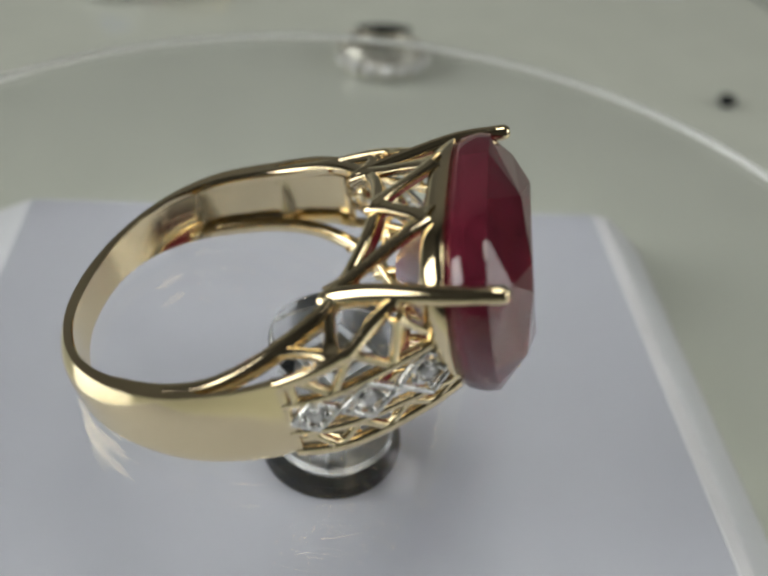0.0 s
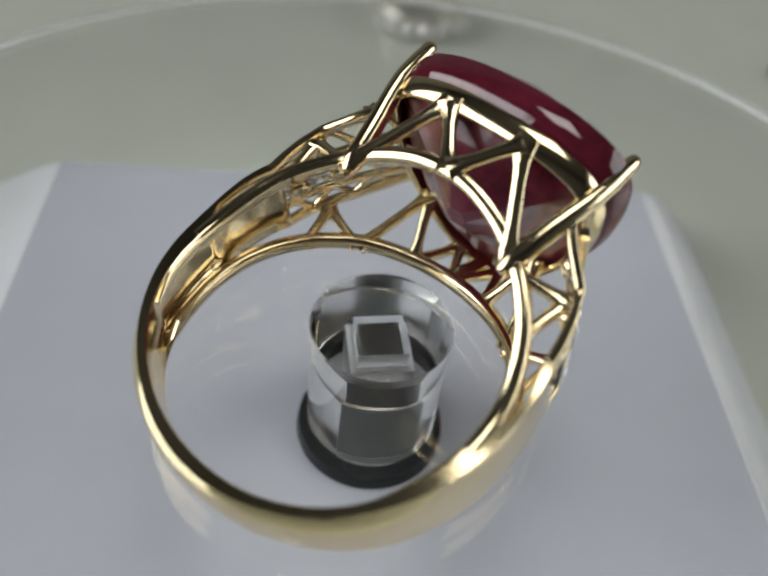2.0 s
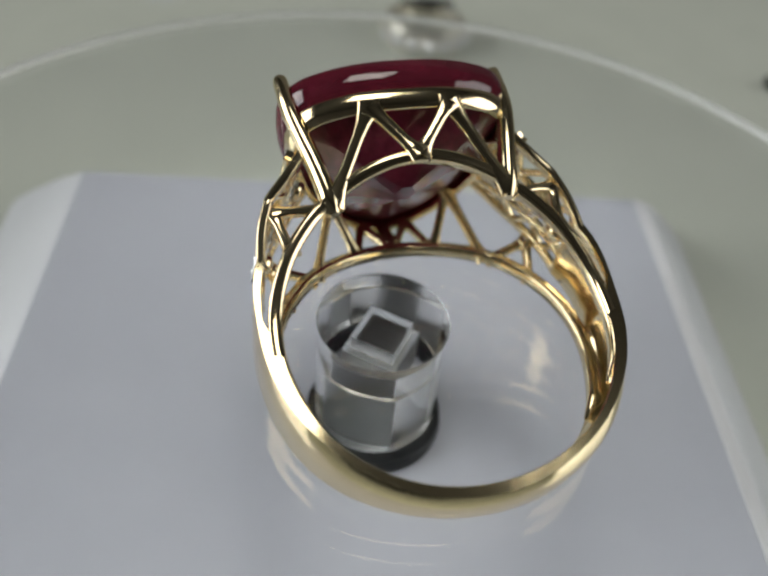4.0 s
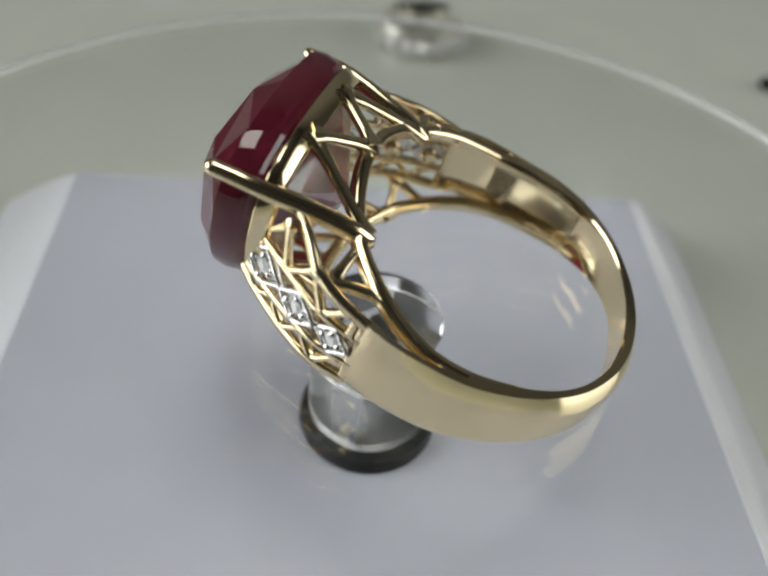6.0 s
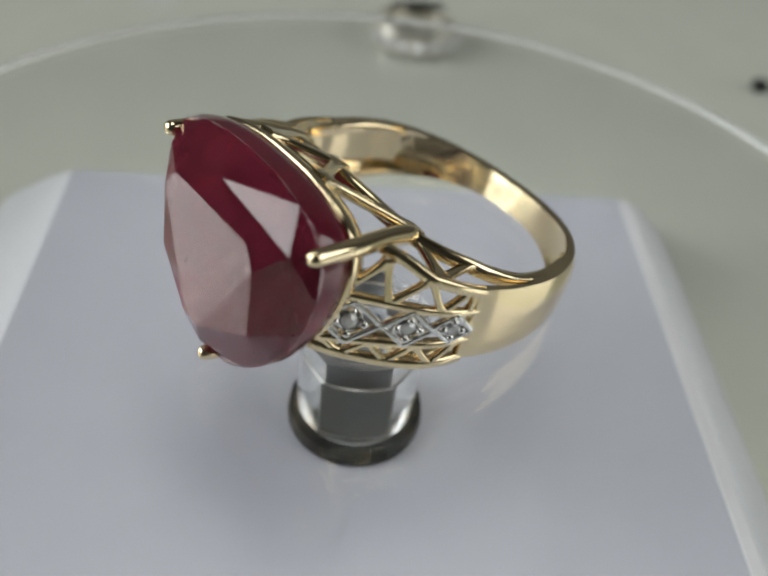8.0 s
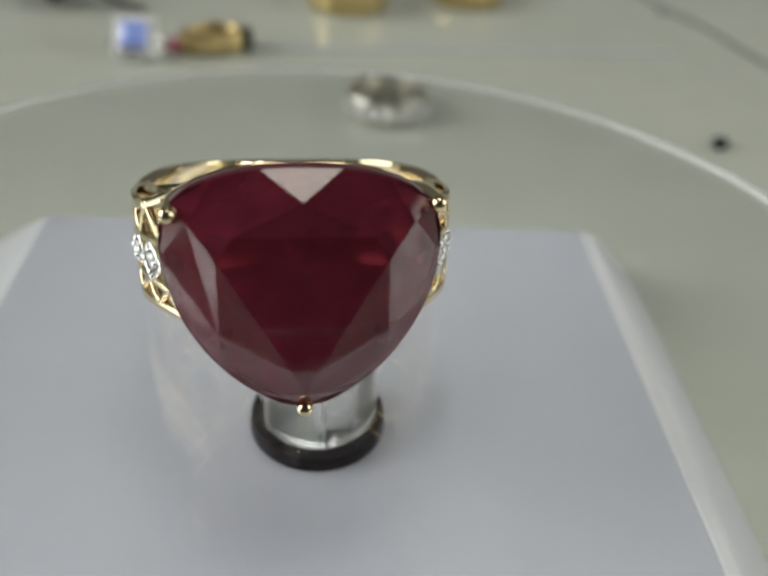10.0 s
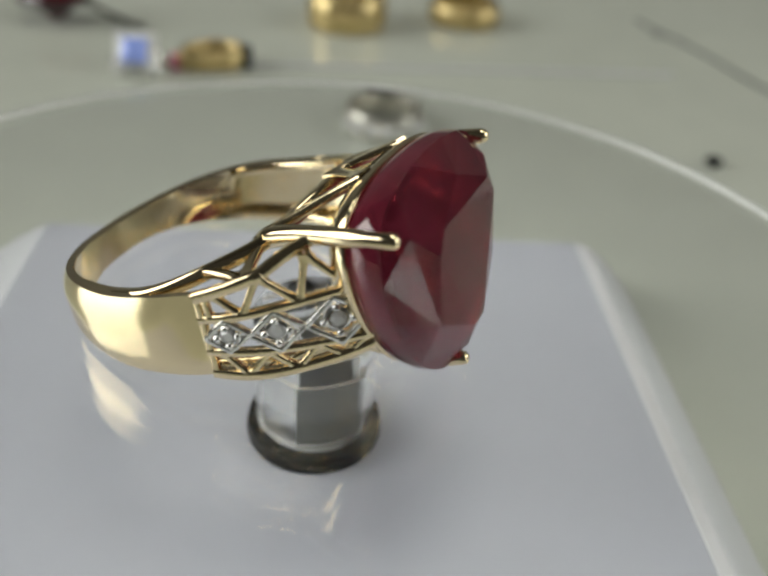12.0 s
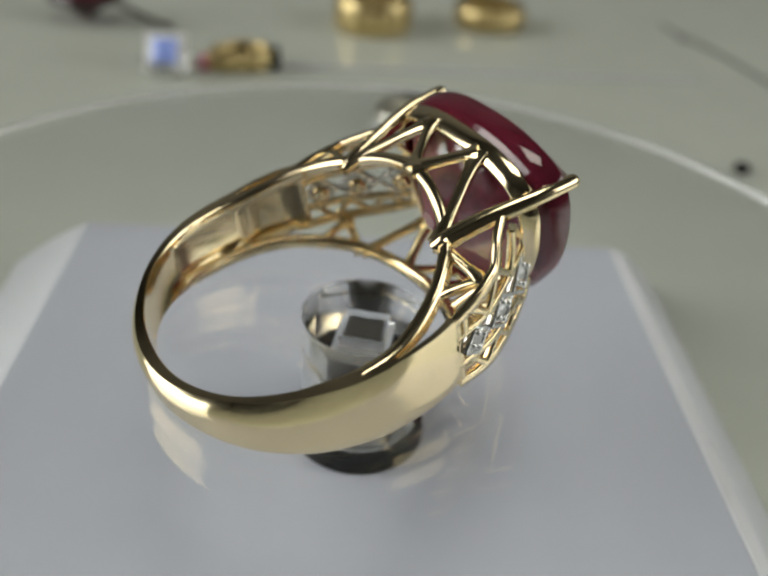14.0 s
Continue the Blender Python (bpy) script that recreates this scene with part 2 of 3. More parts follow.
def clear_disc():
    """Disc and post turned in one piece, with a square socket in the post from below."""
    bm = bmesh.new()
    n = 96
    rows = []
    for r, z in ((41.1, -0.2), (41.6, -0.55), (41.6, -1.5), (41.2, -1.9), (4.4, -1.9), (4.3, -2.05), (4.3, -10.5), (4.15, -10.75)):
        rows.append([bm.verts.new((r * math.cos(2 * math.pi * k / n), r * math.sin(2 * math.pi * k / n), z)) for k in range(n)])
    for a, b in zip(rows, rows[1:]):
        for k in range(n):
            bm.faces.new((a[k], a[(k + 1) % n], b[(k + 1) % n], b[k]))
    bm.faces.new(rows[0])
    low, step, neck, high = [], [], [], []
    for k in range(n):
        a = 2 * math.pi * k / n
        c, s = math.cos(a), math.sin(a)
        b = a + radians(38)
        m = 1.95 / max(abs(math.cos(b)), abs(math.sin(b)))
        low.append(bm.verts.new((m * c, m * s, -10.75)))
        step.append(bm.verts.new((m * c, m * s, -5.7)))
        m *= 0.8
        neck.append(bm.verts.new((m * c, m * s, -5.6)))
        high.append(bm.verts.new((m * c, m * s, -3.7)))
    for k in range(n):
        j = (k + 1) % n
        bm.faces.new((rows[-1][k], rows[-1][j], low[j], low[k]))
        for a, b in ((low, step), (step, neck), (neck, high)):
            bm.faces.new((a[k], a[j], b[j], b[k]))
    bm.faces.new(high)
    return bm


disc = part("disc", clear_disc(), ACRYLIC, rotor, smooth=False)
disc.data.materials.append(EDGE)
disc.data.materials.append(FROST)
for f in disc.data.polygons:
    far = f.center.xy.length
    f.use_smooth = abs(f.normal.z) < 0.7 and far > 3.3 * MM
    if far > 41.0 * MM and abs(f.normal.z) < 0.95:
        f.material_index = 1
    elif far < 2.9 * MM and f.center.z < -3.0 * MM and f.center.z > -10.7 * MM:
        f.material_index = 2
disc.visible_shadow = False
shaft = part("drive_shaft", box(-1.68, -1.68, -11.9, 1.68, 1.68, -5.8, 0.1), GREY, rotor, "grey square drive shaft", smooth=False)
part("cap", box(-1.3, -1.3, -5.81, 1.3, 1.3, -4.0, 0.08), BLACK, shaft, "black square cap", smooth=False)
shaft.rotation_euler.z = radians(-38)

# ---- the ring: r towards the stone, s across, h along the finger, in millimetres ----
ring = tagged(new("gold_ring"), "yellow gold ring with a large red trillion stone and openwork shoulders", "ring")
HOLE, MID = -5.1, 4.4


def at(deg, rad, q):
    return Vector((HOLE + rad * math.cos(radians(deg)), rad * math.sin(radians(deg)), MID + q))


def ease(x, a, b):
    t = max(0.0, min(1.0, (x - a) / (b - a)))
    return t * t * (3 - 2 * t)


def shank():
    """The solid band: wide at the shoulders, narrow at the back, hollowed inside, thin beside the openwork."""
    bm = bmesh.new()
    rows = []
    steps = 84
    for i in range(steps + 1):
        deg = 61.5 + 237 * i / steps
        off = abs(180 - deg)
        top = 1.28 + 0.89 * ease(off, 0, 78) + 0.40 * ease(off, 85, 118)
        low = 0.98 + 1.7 * ease(off, 12, 94)
        oval = -0.30 * (1 - ease(off, 0, 48)) + 0.15 * ease(off, 28, 58) * (1 - ease(off, 78, 104))
        out = 10.2 + oval + 1.15 * ease(off, 74, 135)
        inn = 9.12 + oval + 1.0 * ease(off, 88, 100) + 0.45 * ease(off, 96, 118)
        fall = (0.60 - 0.38 * ease(off, 45, 85)) * (1 - 0.3 * ease(off, 40, 0)) * (1 - 0.9 * ease(off, 92, 118))
        prof = []
        for k in range(-8, 9):
            a = k / 8
            drop = fall * max(0.0, (a - 0.15) / 0.85) ** 2 + 0.3 * max(0.0, (-a - 0.6) / 0.4) ** 2
            prof.append((out - drop, a * (top if a > 0 else low)))
        mid = inn + max(0.12, out - 0.5 - inn) * ease(off, 25, 75)
        prof += [(inn + 0.06, top * 0.995), (inn, top * 0.94), (mid, top * 0.62), (mid, -low * 0.62), (inn, -low * 0.95), (inn + 0.06, -low * 0.995)]
        rows.append([bm.verts.new(at(deg, rad, q)) for rad, q in prof])
    n = len(rows[0])
    for a, b in zip(rows, rows[1:]):
        for k in range(n):
            bm.faces.new((a[k], a[(k + 1) % n], b[(k + 1) % n], b[k]))
    bm.faces.new(rows[0])
    bm.faces.new(rows[-1])
    return bm


part("shank", shank(), GOLD, ring, "polished yellow gold band").data.set_sharp_from_angle(angle=radians(34))

# shoulders
SIDE_LINE = ((0.1, 9.80), (1.5, 9.42), (3.9, 8.22), (6.75, 6.42), (8.0, 5.45))


def panel(u, side, inset=0.0):
    """Place on a shoulder's face at u from the band (0) to the stone (1), and its outward direction."""
    pts = spline([(a, b, 0) for a, b in SIDE_LINE], 8)
    spans = [(q - p).length for p, q in zip(pts, pts[1:])]
    x = max(0.0, min(1.0, u)) * sum(spans)
    i = 0
    while i < len(spans) - 1 and x > spans[i]:
        x -= spans[i]
        i += 1
    p = pts[i].lerp(pts[i + 1], x / spans[i])
    d = (pts[i + 1] - pts[i]).normalized()
    out = Vector((-d.y, d.x, 0))
    p = p - out * (inset - 0.16 + 0.36 * (1 - ease(u, 0.0, 0.35)))
    return Vector((p.x, p.y * side, 0)), Vector((out.x, out.y * side, 0))


def level(row, u):
    """Height of the four rails of a shoulder over the ring's middle plane."""
    if row == 0:
        return 2.25 + 2.6 * u
    if row == 3:
        return -2.45 - 0.9 * u + 1.4 * u * u
    lo, hi = ((0, 0), (0.95, 1.75), (-1.05, -1.35))[row]
    return lo + (hi - lo) * u


def on(u, q, side, inset=0.0):
    p, out = panel(u, side, inset)
    return Vector((p.x, p.y, MID + q))


def bar(name, line, wide, thick, outs, mat=GOLD, label="", parent=ring):
    bm = bmesh.new()
    plate_bar(bm, line, wide, thick, outs)
    return part(name, bm, mat, parent, label)


def strut(a, b, deep, broad, out, lift=0.0):
    """A flat strut that widens into the rails at both ends."""
    a, b = Vector(a), Vector(b)
    steps = (0.0, 0.08, 0.18, 0.32, 0.5, 0.68, 0.82, 0.92, 1.0)
    flare = [broad * (1 + 1.1 * max(0.0, abs(2 * f - 1) - 0.36) ** 2 / 0.41) for f in steps]
    return bar("strut", [a.lerp(b, f) + Vector(out) * (lift * 4 * f * (1 - f)) for f in steps], deep, flare, out)


for side in (1, -1):
    for row in range(4):
        us = [k / 14 for k in range(15)]
        if row == 0:
            us = [u * 0.42 for u in us]
        line = [on(u, level(row, u), side) for u in us]
        outs = [panel(u, side)[1] for u in us]
        if row == 0:
            line = spline([*line[::4], line[-1], Vector((4.75, 7.35 * side, 8.4)), Vector((5.9, 6.3 * side, 8.9))], 4)
            outs = [panel(0.6 * k / (len(line) - 1), side)[1] for k in range(len(line))]
        bar("rail", line, 0.25, 0.24 if row in (1, 2) else 0.32, outs, GOLD)
    zig = ((0, 1, ((0.07, 0), (0.08, 1))), (0, 1, ((0.12, 0), (0.28, 1), (0.41, 0), (0.62, 1), (0.70, 0), (0.93, 1))),
           (2, 3, ((0.10, 0), (0.24, 1), (0.38, 0), (0.53, 1), (0.67, 0), (0.82, 1), (0.96, 0))))
    for top, low, marks in zig:
        for (u0, e0), (u1, e1) in zip(marks, marks[1:]):
            a = on(u0, level(low if e0 else top, u0), side)
            b = on(u1, level(low if e1 else top, u1), side)
            out = panel((u0 + u1) / 2, side)[1]
            strut(a, b, 0.22, 0.19, out, 0.05)
    # end bar beside the band
    bar("rail", [on(0.02, level(0, 0) - 0.1 - 4.7 * k / 5, side) for k in range(6)], 0.25, 0.2, panel(0.02, side)[1])
    # three white gold lozenges with a small round diamond in four beads
    for u, w, hgt in ((0.16, 1.2, 0.98), (0.455, 1.46, 1.2), (0.815, 1.72, 1.42)):
        c, out = panel(u, side, -0.04)
        c.z = MID - 0.02
        along = Vector((0, 0, 1)).cross(out).normalized()
        if along.x < 0:
            along = -along
        up = Vector((0, 0, 1))
        frame_line = []
        for k in range(4):
            p, q = ((1, 0), (0, 1), (-1, 0), (0, -1))[k], ((0, 1), (-1, 0), (0, -1), (1, 0))[k]
            for f in (0, 0.08, 0.5, 0.92):
                x, y = p[0] + (q[0] - p[0]) * f, p[1] + (q[1] - p[1]) * f
                frame_line.append(c + along * (x * w) + up * (y * hgt))
        bm = bmesh.new()
        plate_bar(bm, frame_line, 0.22, 0.14, out, closed=True)
        setting = part("setting", bm, WHITE_GOLD, ring, "white gold lozenge setting")
        bm = bmesh.new()
        back = [[bm.verts.new(c - out * d + along * (rad * math.cos(a)) + up * (rad * math.sin(a))) for a in [2 * math.pi * k / 16 for k in range(16)]]
                for rad, d in ((0.28, 0.72), (0.58, 0.62), (0.66, 0.34))]
        for a, b in zip(back, back[1:]):
            for k in range(16):
                bm.faces.new((a[k], a[(k + 1) % 16], b[(k + 1) % 16], b[k]))
        bm.faces.new(back[0]), bm.faces.new(back[-1])
        part("cup_back", bm, GOLD, setting, "gold back of the setting")
        bm = bmesh.new()
        cup = []
        for rad, d in ((0.86, -0.25), (0.86, 0.02), (0.62, 0.10), (0.55, -0.1)):
            cup.append([bm.verts.new(c + out * d + along * (rad * w * 0.52 * math.cos(a)) + up * (rad * hgt * 0.6 * math.sin(a))) for a in [2 * math.pi * k / 16 for k in range(16)]])
        for a, b in zip(cup, cup[1:]):
            for k in range(16):
                bm.faces.new((a[k], a[(k + 1) % 16], b[(k + 1) % 16], b[k]))
        part("plate", bm, WHITE_GOLD, setting)
        bm = bmesh.new()
        gem = []
        for rad, d in ((0.02, -0.42), (0.5, 0.02), (0.48, 0.08), (0.28, 0.24)):
            gem.append([bm.verts.new(c + out * d + along * (rad * math.cos(a)) + up * (rad * math.sin(a))) for a in [2 * math.pi * k / 8 for k in range(8)]])
        for a, b in zip(gem, gem[1:]):
            for k in range(8):
                bm.faces.new((a[k], a[(k + 1) % 8], b[(k + 1) % 8], b[k]))
        bm.faces.new(gem[0]), bm.faces.new(gem[-1])
        part("diamond", bm, DIAMOND, setting, "small round colourless diamond", smooth=False)
        for x, y in ((0.55, 0), (-0.55, 0), (0, 0.58), (0, -0.58)):
            bm = bmesh.new()
            bmesh.ops.create_icosphere(bm, subdivisions=2, radius=0.24, matrix=Matrix.Translation(c + out * 0.18 + along * (x * w * 0.85) + up * (y * hgt * 0.95)))
            part("bead", bm, WHITE_GOLD, setting)

# inner arch rails on both faces, from the band round under the stone
ARCH = ((112, 1.68), (103, 1.72), (93, 1.75), (81, 1.90), (70, 2.32), (58, 2.92), (46, 3.4), (37, 3.75), (25, 4.4), (12, 4.95), (0, 5.15))
ARCH_UNDER = ((118, 1.62), (112, 1.80), (103, 2.03), (93, 2.18), (81, 2.36), (70, 2.60), (58, 2.95), (46, 3.30), (37, 3.55), (25, 3.95), (12, 4.28), (0, 4.38))
ARCH_TOP = [at(d, 9.5 - 0.15 * ease(d, 60, 0), q) for d, q in ((120, 1.56), *ARCH)]
ARCH_LOW = [at(d, 9.5 - 0.15 * ease(d, 60, 0), -q) for d, q in ((126, 1.42), *ARCH_UNDER)]
for arch in (ARCH_TOP, ARCH_LOW):
    full = [*arch, *[(a, -b, c) for a, b, c in reversed(arch[:-1])]]
    line = spline(full, 5)
    end = len(line) - 1
    half = [0.10 + 0.32 * ease(min(i, end - i), 0, 8) for i in range(end + 1)]
    outs = [Vector((p.x - HOLE, p.y, 0)).normalized() + Vector((0, 0, (0.4 if p.z > MID else -0.4) * ease(p.x, -4, 2))) for p in line]
    bar("arch", line, 0.38, half, outs, GOLD, "slender gold arch under the stone")

# stone outline
STONE_MID = 5.6


def outline(a, grow=0.0):
    """Half-size of the rounded triangular stone towards the angle a (degrees from +s)."""
    d = abs(((a - 30 + 60) % 120) - 60)
    deep = 2.3 if 30 < a % 360 < 150 else 1.42
    return 8.1 - deep * (1 - (1 - d / 60) ** 1.9) - 0.3 * max(0, 1 - d / 8) + grow


def stone_point(a, r, grow=0.0, scale=1.0):
    rad = outline(a, grow) * scale
    return Vector((r, rad * math.cos(radians(a)), STONE_MID + rad * math.sin(radians(a))))


def stone():
    bm = bmesh.new()
    n = 72
    turn = [5.0 * k for k in range(n)]
    low = [bm.verts.new(stone_point(a, 4.7, 0, 0.10)) for a in turn[::12]]
    mid = [bm.verts.new(stone_point(a, 6.6, 0, 0.62)) for a in turn[::6]]
    # crown: a truncated triangular table, a node outside each corner and each side
    corner = (30, 150, 270)
    table_a = [bm.verts.new(stone_point(a - 9, 12.12, 0, 0.60)) for a in corner]
    table_b = [bm.verts.new(stone_point(a + 9, 12.12, 0, 0.60)) for a in corner]
    node = [bm.verts.new(stone_point(a, 11.2, 0, 0.84)) for a in corner]
    flank = [bm.verts.new(stone_point(a + 60, 11.65, 0, 0.76)) for a in corner]
    # the girdle: a smooth belt of its own
    belt = [[bm.verts.new(stone_point(a, r, g)) for a in turn] for r, g in ((8.15, -0.42), (8.5, -0.12), (9.4, 0.08), (10.1, 0.0))]
    smooth = []
    for a, b in zip(belt, belt[1:]):
        for k in range(n):
            smooth.append(bm.faces.new((a[k], a[(k + 1) % n], b[(k + 1) % n], b[k])))
    g0 = [bm.verts.new(v.co) for v in belt[0]]
    g2 = [bm.verts.new(v.co) for v in belt[-1]]
    m = len(mid)
    for k in range(m):
        j = 6 * k
        bm.faces.new((mid[k], *[g0[(j + i) % n] for i in range(3)]))
        bm.faces.new((mid[k], g0[(j + 2) % n], g0[(j + 3) % n], g0[(j + 4) % n], mid[(k + 1) % m]))
        bm.faces.new((mid[(k + 1) % m], *[g0[(j + i) % n] for i in (4, 5, 6)]))
    for k in range(6):
        bm.faces.new((low[k], mid[2 * k], mid[2 * k + 1], low[(k + 1) % 6]))
        bm.faces.new((low[(k + 1) % 6], mid[2 * k + 1], mid[(2 * k + 2) % 12]))
    bm.faces.new(low)
    for k in range(3):
        j, nxt = 6 + 24 * k, (k + 1) % 3
        bm.faces.new((table_a[k], table_b[k], node[k]))
        bm.faces.new((table_b[k], table_a[nxt], flank[k]))
        bm.faces.new((table_b[k], flank[k], node[k]))
        bm.faces.new((table_a[nxt], node[nxt], flank[k]))
        for one, two, first, last in ((node[k], flank[k], 0, 12), (flank[k], node[nxt], 12, 24)):
            bm.faces.new((one, *[g2[(j + i) % n] for i in range(first, first + 5)]))
            bm.faces.new((one, *[g2[(j + i) % n] for i in range(first + 4, first + 9)], two))
            bm.faces.new((two, *[g2[(j + i) % n] for i in range(first + 8, last + 1)]))
    bm.faces.new([v for pair in zip(table_a, table_b) for v in pair])
    return bm


gem = part("red_stone", stone(), RUBY, ring, "deep red faceted trillion-cut stone", smooth=False)
gem.data.materials.append(RUBY_BACK)
for f in gem.data.polygons:
    f.material_index = 1 if f.center.x < 8.1 * MM else 0
    f.use_smooth = abs(f.normal.x) < 0.35 and f.center.x > 8.1 * MM

# basket rail under the girdle
bm = bmesh.new()
turn = [5.0 * k for k in range(72)]
outs = [Vector((-0.38, 0.93 * math.cos(radians(a)), 0.93 * math.sin(radians(a)))) for a in turn]
plate_bar(bm, [stone_point(a, 7.55, -0.62) for a in turn], 0.22, 0.62, outs, closed=True)
part("basket_rail", bm, GOLD, ring, "gold rail under the stone's girdle")

# prongs
for line in (((1.8, 5.2, 8.05), (4.5, 5.75, 8.75), (8.0, 6.65, 9.42), (10.7, 6.92, 9.6)),
             ((1.8, -5.2, 8.05), (4.5, -5.75, 8.75), (8.0, -6.5, 9.2), (10.7, -6.62, 9.2)),
             ((4.4, 0, -0.1), (7.5, 0, -1.75), (9.4, 0, -2.2), (10.7, 0, -2.05))):
    bm = bmesh.new()
    pts = spline(line, 5)
    half = [0.64 - 0.18 * k / (len(pts) - 1) for k in range(len(pts))]
    half[0] *= 0.55
    half[1] *= 0.9
    sweep(bm, pts, half, None, (0, 0, 1), n=12, ball=True)
    part("prong", bm, GOLD, ring)

# zigzag of struts in the open side under the stone's straight edge
ZIG = ((2.2, 5.3, 8.35), (7.2, 2.4, 10.7), (4.1, 0, 9.85), (7.2, -2.4, 10.7), (2.2, -5.3, 8.35))
for a, b in zip(ZIG, ZIG[1:]):
    strut(a, b, 0.26, 0.34, (-0.33, 0, 0.94))
for side in (1, -1):
    # struts between the inner arch and the outer rail
    for a, b in (((-0.2, 7.95, 7.38), (2.75, 8.5, 7.42)), ((2.2, 5.4, 8.15), (2.75, 8.5, 7.42))):
        a, b = Vector((a[0], a[1] * side, a[2])), Vector((b[0], b[1] * side, b[2]))
        strut(a, b, 0.24, 0.28, (0, 0, 1))
    for a, b in (((-0.2, 7.95, 1.15), (2.75, 8.5, 1.6)), ((2.2, 5.7, 0.6), (2.75, 8.5, 1.6)), ((2.2, 5.7, 0.6), (7.2, 4.0, 2.2)), ((3.9, 2.6, 0.1), (7.2, 4.0, 2.2)), ((3.9, 2.6, 0.1), (7.2, 1.6, -1.0)), ((4.3, 0.0, -0.1), (7.2, 1.6, -1.0))):
        a, b = Vector((a[0], a[1] * side, a[2])), Vector((b[0], b[1] * side, b[2]))
        strut(a, b, 0.28, 0.28, (0, 0, 1))

# ---- small jewellery on the table behind ----


def rest(name, label, category, x, y, turn=0.0, group=""):
    ob = tagged(new(name), label, category, group)
    ob.matrix_world = pose(x * MM, y * MM, TABLE_Z * MM, 0, 0, turn)
    return ob


def hoop(rad, wide, thick, centre, tilt=0.0):
    """A band standing on its edge (axis along y), flatter at the top."""
    bm = bmesh.new()
    line = [Vector((rad * math.cos(a), 0, rad * math.sin(a))) for a in [2 * math.pi * k / 40 for k in range(40)]]
    sweep(bm, line, wide, thick, (0, 1, 0), n=10, closed=True, square=0.7)
    bmesh.ops.transform(bm, verts=bm.verts, matrix=Matrix.Translation(centre) @ Matrix.Rotation(radians(tilt), 4, "X"))
    return bm


def cut_stone(rx, ry, z0, z1, z2, n=8):
    """A faceted stone with its table upwards."""
    bm = bmesh.new()
    rows = []
    for f, z in ((0.15, z0), (1.0, z1), (0.97, z1 + 0.25), (0.6, z2)):
        rows.append([bm.verts.new((rx * f * math.cos(2 * math.pi * (k + 0.5) / n), ry * f * math.sin(2 * math.pi * (k + 0.5) / n), z)) for k in range(n)])
    for a, b in zip(rows, rows[1:]):
        for k in range(n):
            bm.faces.new((a[k], a[(k + 1) % n], b[(k + 1) % n], b[k]))
    bm.faces.new(rows[0]), bm.faces.new(rows[-1])
    return bm


# silver ring set with a row of small stones, lying behind the disc
silver = rest("silver_ring", "silver ring with small pale stones lying on the table", "ring", 1.2, 76.0, 8)
part("band", lathe(((6.0, 0.0), (6.3, 0.6), (6.3, 2.9), (6.0, 3.5), (5.2, 3.5), (5.0, 2.9), (5.0, 0.6), (5.2, 0.0)), 40), SILVER, silver)
for k in range(7):
    a = radians(-150 + 20 * k)
    bm = cut_stone(0.9, 0.9, -0.6, 0.2, 0.8)
    bmesh.ops.transform(bm, verts=bm.verts, matrix=Matrix.Translation((6.4 * math.cos(a), 6.4 * math.sin(a), 1.8)) @ Matrix.Rotation(a, 4, "Z") @ Matrix.Rotation(radians(90), 4, "Y"))
    part("small_stone", bm, DIAMOND, silver, "small pale stone", smooth=False)
part("dark_stone", cut_stone(4.4, 1.3, 2.9, 3.7, 4.3), BLACK, silver, "dark oval stone", smooth=False).location = (0.8 * MM, 5.0 * MM, 0)

# square blue stone in a silver frame
blue = rest("blue_stone_ring", "silver ring with a square pale blue stone in a bright frame", "ring", -42.5, 90.0, 6)
part("band", hoop(4.6, 0.9, 0.5, (0, 4.6, 1.1), 88), WHITE_GOLD, blue)
bm = box(-3.5, -1.0, 0.0, 3.5, 1.2, 7.0, 0.5)
LEAN = Matrix.Translation((0, 1.2, 0)) @ Matrix.Rotation(radians(-38), 4, "X") @ Matrix.Translation((0, -1.2, 0))
bmesh.ops.transform(bm, verts=bm.verts, matrix=LEAN)
part("setting", bm, WHITE, blue, "square silver frame")
bm = cut_stone(3.1, 3.1, -1.0, 0.3, 1.0, 4)
bmesh.ops.transform(bm, verts=bm.verts, matrix=LEAN @ Matrix.Translation((0, -1.1, 3.5)) @ Matrix.Rotation(radians(90), 4, "X"))
part("blue_stone", bm, BLUE, blue, "square pale blue faceted stone", smooth=False)
for x in (-3.2, 3.2):
    for z in (0.7, 6.4):
        bm = bmesh.new()
        bmesh.ops.create_icosphere(bm, subdivisions=2, radius=0.55, matrix=LEAN @ Matrix.Translation((x, -1.2, z)))
        part("claw", bm, WHITE, blue)

# gold band with a pink and a dark stone beside it
band = rest("gold_hoop", "broad yellow gold hoop lying on its side with a pink stone", "earring", -31.0, 98.0, 14)
band.scale = (0.95, 0.9, 0.62)
line = spline(((-5.5, -1, 3.6), (-3.0, -2.2, 3.8), (0, -2.5, 4.0), (3.0, -2.0, 4.2), (5.6, 0, 4.4), (4.5, 4, 4.4), (0, 6, 4.0), (-4.5, 4, 3.6)), 4)
bm = bmesh.new()
sweep(bm, line, 2.7, 0.9, (0, 0, 1), n=12, closed=True, square=0.7)
bmesh.ops.translate(bm, verts=bm.verts, vec=(0, 0, -1.1))
part("body", bm, OLD_GOLD, band)
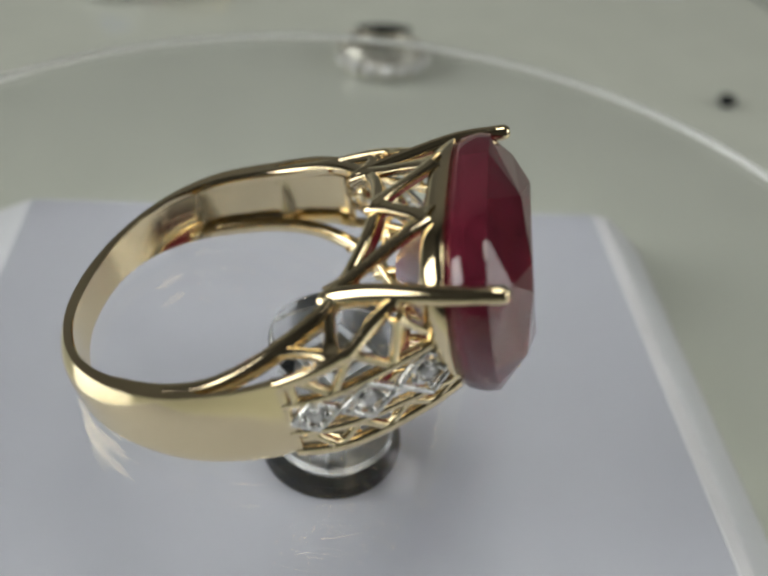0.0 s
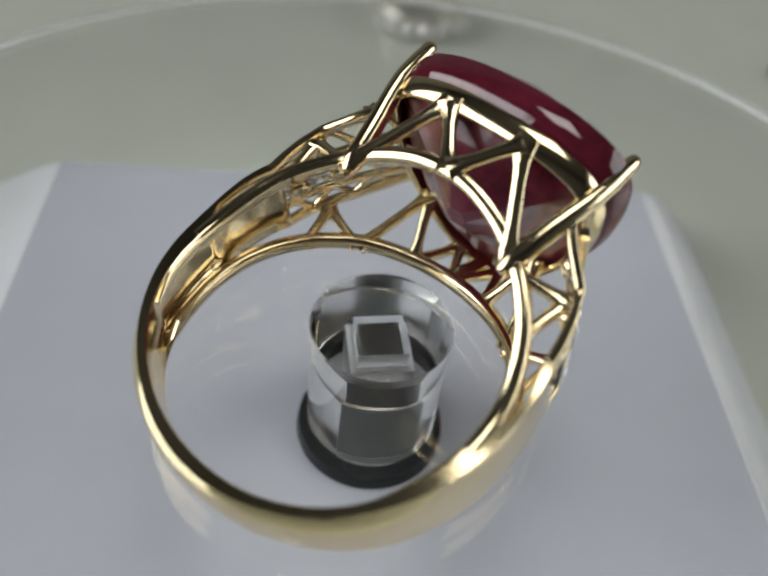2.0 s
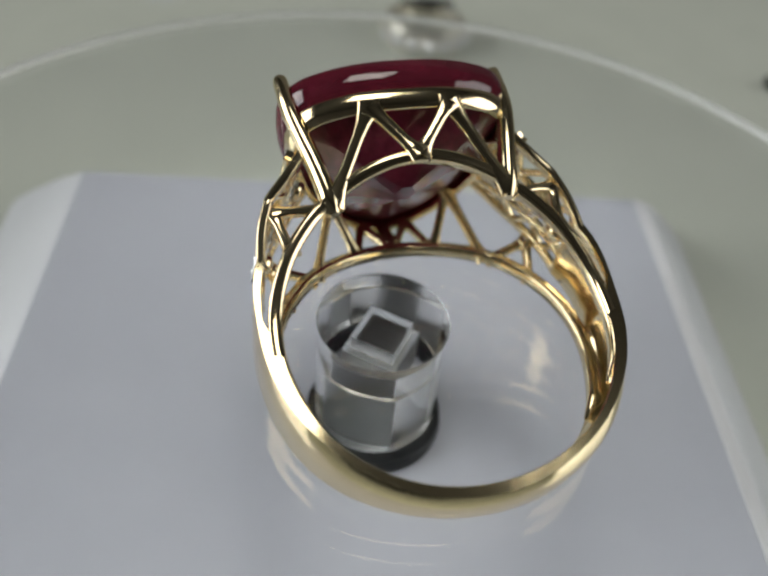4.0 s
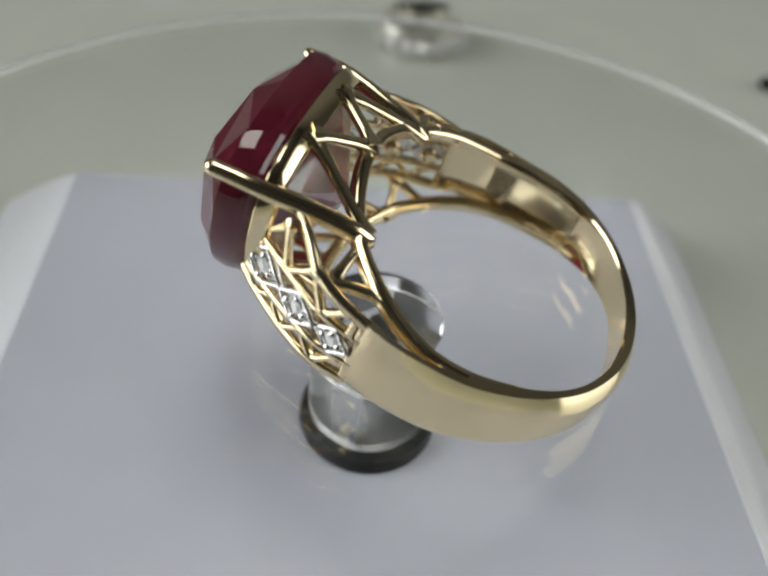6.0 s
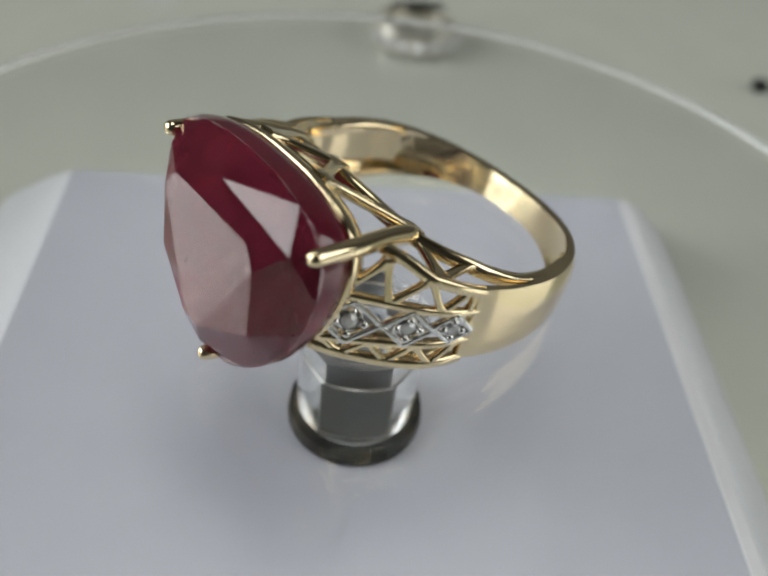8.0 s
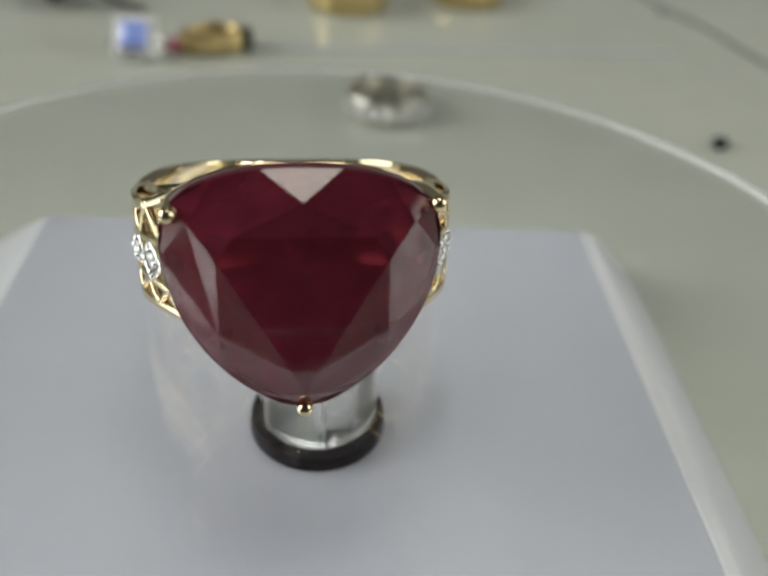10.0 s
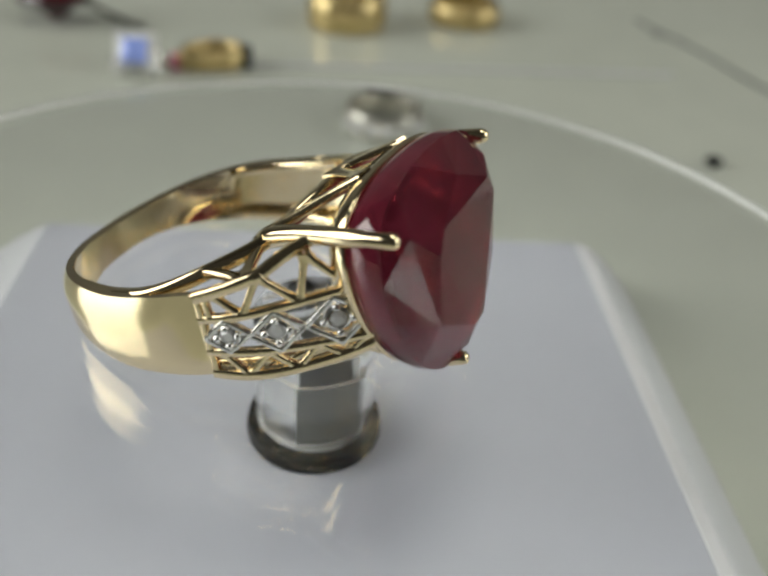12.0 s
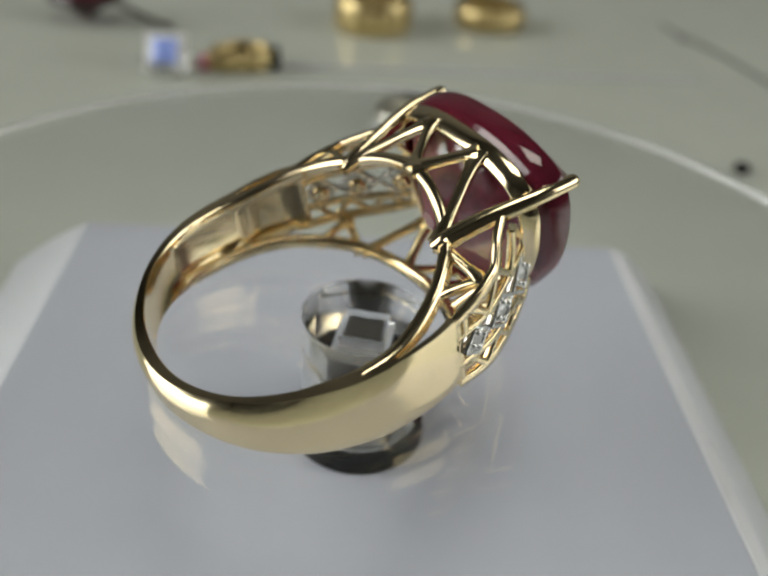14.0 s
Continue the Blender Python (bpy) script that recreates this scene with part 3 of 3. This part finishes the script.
for k, (x, z) in enumerate(((-2.2, 4.2), (-0.2, 2.6), (1.6, 4.4), (3.4, 2.7))):
    bm = bmesh.new()
    bmesh.ops.create_icosphere(bm, subdivisions=2, radius=0.9, matrix=Matrix.Translation((x, -3.0, z - 0.6)))
    part("boss", bm, OLD_GOLD, band)
part("pink_stone", box(-7.4, -1.6, 0.0, -5.6, 0.8, 4.4, 0.5), PINK, band, "small pink stone", smooth=False)
part("dark_stone", box(5.8, -1.8, 0.6, 7.5, 1.4, 6.4, 0.5), BLACK, band, "dark clasp end", smooth=False)


def gold_band(x, y, turn, rad, stone_mat, words, tall):
    ob = rest("gold_ring_behind", words, "ring", x, y, turn, "gold rings at the back")
    part("band", lathe(((rad, 0.0), (rad + 0.5, 1.0), (rad + 0.7, tall * 0.5), (rad + 0.4, tall - 0.6), (rad - 0.1, tall), (rad - 0.9, tall), (rad - 1.0, tall * 0.5), (rad - 0.9, 0.0)), 40), OLD_GOLD, ob)
    for k in range(5):
        a = radians(-130 + 20 * k)
        bm = bmesh.new()
        bmesh.ops.create_icosphere(bm, subdivisions=2, radius=1.1, matrix=Matrix.Translation(((rad + 0.4) * math.cos(a), (rad + 0.4) * math.sin(a), tall * 0.55)))
        part("boss", bm, stone_mat, ob)
    return ob


gold_band(-9.8, 130.0, 0, 7.6, OLD_GOLD, "yellow gold ring with round bosses lying on the table", 7.0)
gold_band(15.2, 140.0, 20, 7.2, OLD_GOLD, "yellow gold ring lying on the table beside another", 4.6)

# dark red pendant with a pin
pendant = rest("red_pendant", "dark red oval stone pendant with a thin dark pin", "pendant", -66.5, 117.0, 12)
part("red_stone", cut_stone(7.0, 6.0, 0.4, 5.0, 9.5, 12), GARNET, pendant, "dark red oval stone", smooth=False)
bm = bmesh.new()
sweep(bm, spline(((4.0, 1.0, 4.5), (9.0, 0, 2.0), (14.0, -3.0, 0.7), (17.0, -5.0, 0.6)), 5), 0.55, None, (0, 0, 1), n=8, ball=True)
part("pin", bm, SHAFT, pendant, "thin dark pin")
bm = bmesh.new()
sweep(bm, [Vector((6.6 * math.cos(a), 5.6 * math.sin(a), 4.4)) for a in [2 * math.pi * k / 32 for k in range(32)]], 0.7, 0.6, (0, 0, 1), n=8, closed=True)
part("bezel", bm, SHAFT, pendant)

# dark bead and crumbs on the table
bead = tagged(finish("bead", lathe(((0, 0.0), (0.9, 0.1), (1.35, 0.7), (1.2, 1.3), (0.6, 1.6), (0, 1.65)), 20), BLACK), "tiny black bead lying on the table", "bead")
bead.matrix_world = pose(52.8 * MM, 74.5 * MM, TABLE_Z * MM)

for x, y, z, size, words in ((58.1, 140.7, TABLE_Z, 0.75, "small dark crumb lying on the table"), (63.3, 137.5, TABLE_Z, 0.6, "small dark crumb lying on the table")):
    bm = bmesh.new()
    bmesh.ops.create_icosphere(bm, subdivisions=2, radius=size)
    for v in bm.verts:
        v.co *= 1 + 0.3 * noise.noise(v.co * 1.7 + Vector((x, y, 0)))
        v.co.z *= 0.6
    low = min(v.co.z for v in bm.verts)
    bmesh.ops.translate(bm, verts=bm.verts, vec=(0, 0, -low))
    crumb = tagged(finish("crumb", bm, GREY), words, "crumb", "crumbs")
    crumb.matrix_world = pose(x * MM, y * MM, z * MM)

# a thin white strip and a thin dark line on the table far behind
strip = tagged(finish("plastic_strip", box(-45, -0.55, 0, 45, 0.55, 0.35, 0.1), RIM, smooth=False), "thin white plastic strip lying on the table", "strip")
strip.matrix_world = pose(12 * MM, 107.5 * MM, TABLE_Z * MM, 0, 0, 10.5)
bm = bmesh.new()
sweep(bm, spline(((56, 152, 0.3), (60, 143, 0.3), (66, 131, 0.3), (72, 114, 0.3), (80, 96, 0.3)), 6), 0.24, None, (0, 0, 1), n=6)
dark_line = tagged(finish("thread", bm, GREY), "thin dark line along the table", "thread")
dark_line.location = (0, 0, TABLE_Z * MM)


# degrees of turn at each second
TURN = (
    (0.0, -6.8), (0.5, 6.9), (1.0, 21.0), (1.5, 35.0), (2.0, 49.5), (2.75, 70.9),
    (3.50, 92.4), (4.5, 121.1), (5.0, 135.5), (5.5, 149.6), (6.0, 164.0), (6.5, 178.2),
    (7.0, 192.6), (7.5, 206.7), (8.0, 221.2), (8.75, 242.7), (9.50, 264.3), (10.5, 293.0),
    (11.0, 307.8), (11.5, 322.0), (12.0, 336.6), (12.5, 350.8), (13.0, 364.9), (13.5, 378.8),
    (14.0, 393.1),
)


# ---- what turns ----
TILT = math.degrees(math.atan2(2.7, 11.17))


def motions():
    seat = pose(2 * MM, -1.5 * MM, 0, 0, 0, 2.3) @ pose(-2 * MM, 0, 0) @ pose(0, 0, 0, 0, -TILT, 0)
    walk(ring, [(t, pose(0, 0, 0, 0, 0, a) @ seat) for t, a in TURN])
    walk(rotor, [(t, pose(0, 0, 0, 0, 0, a)) for t, a in TURN])


motions()
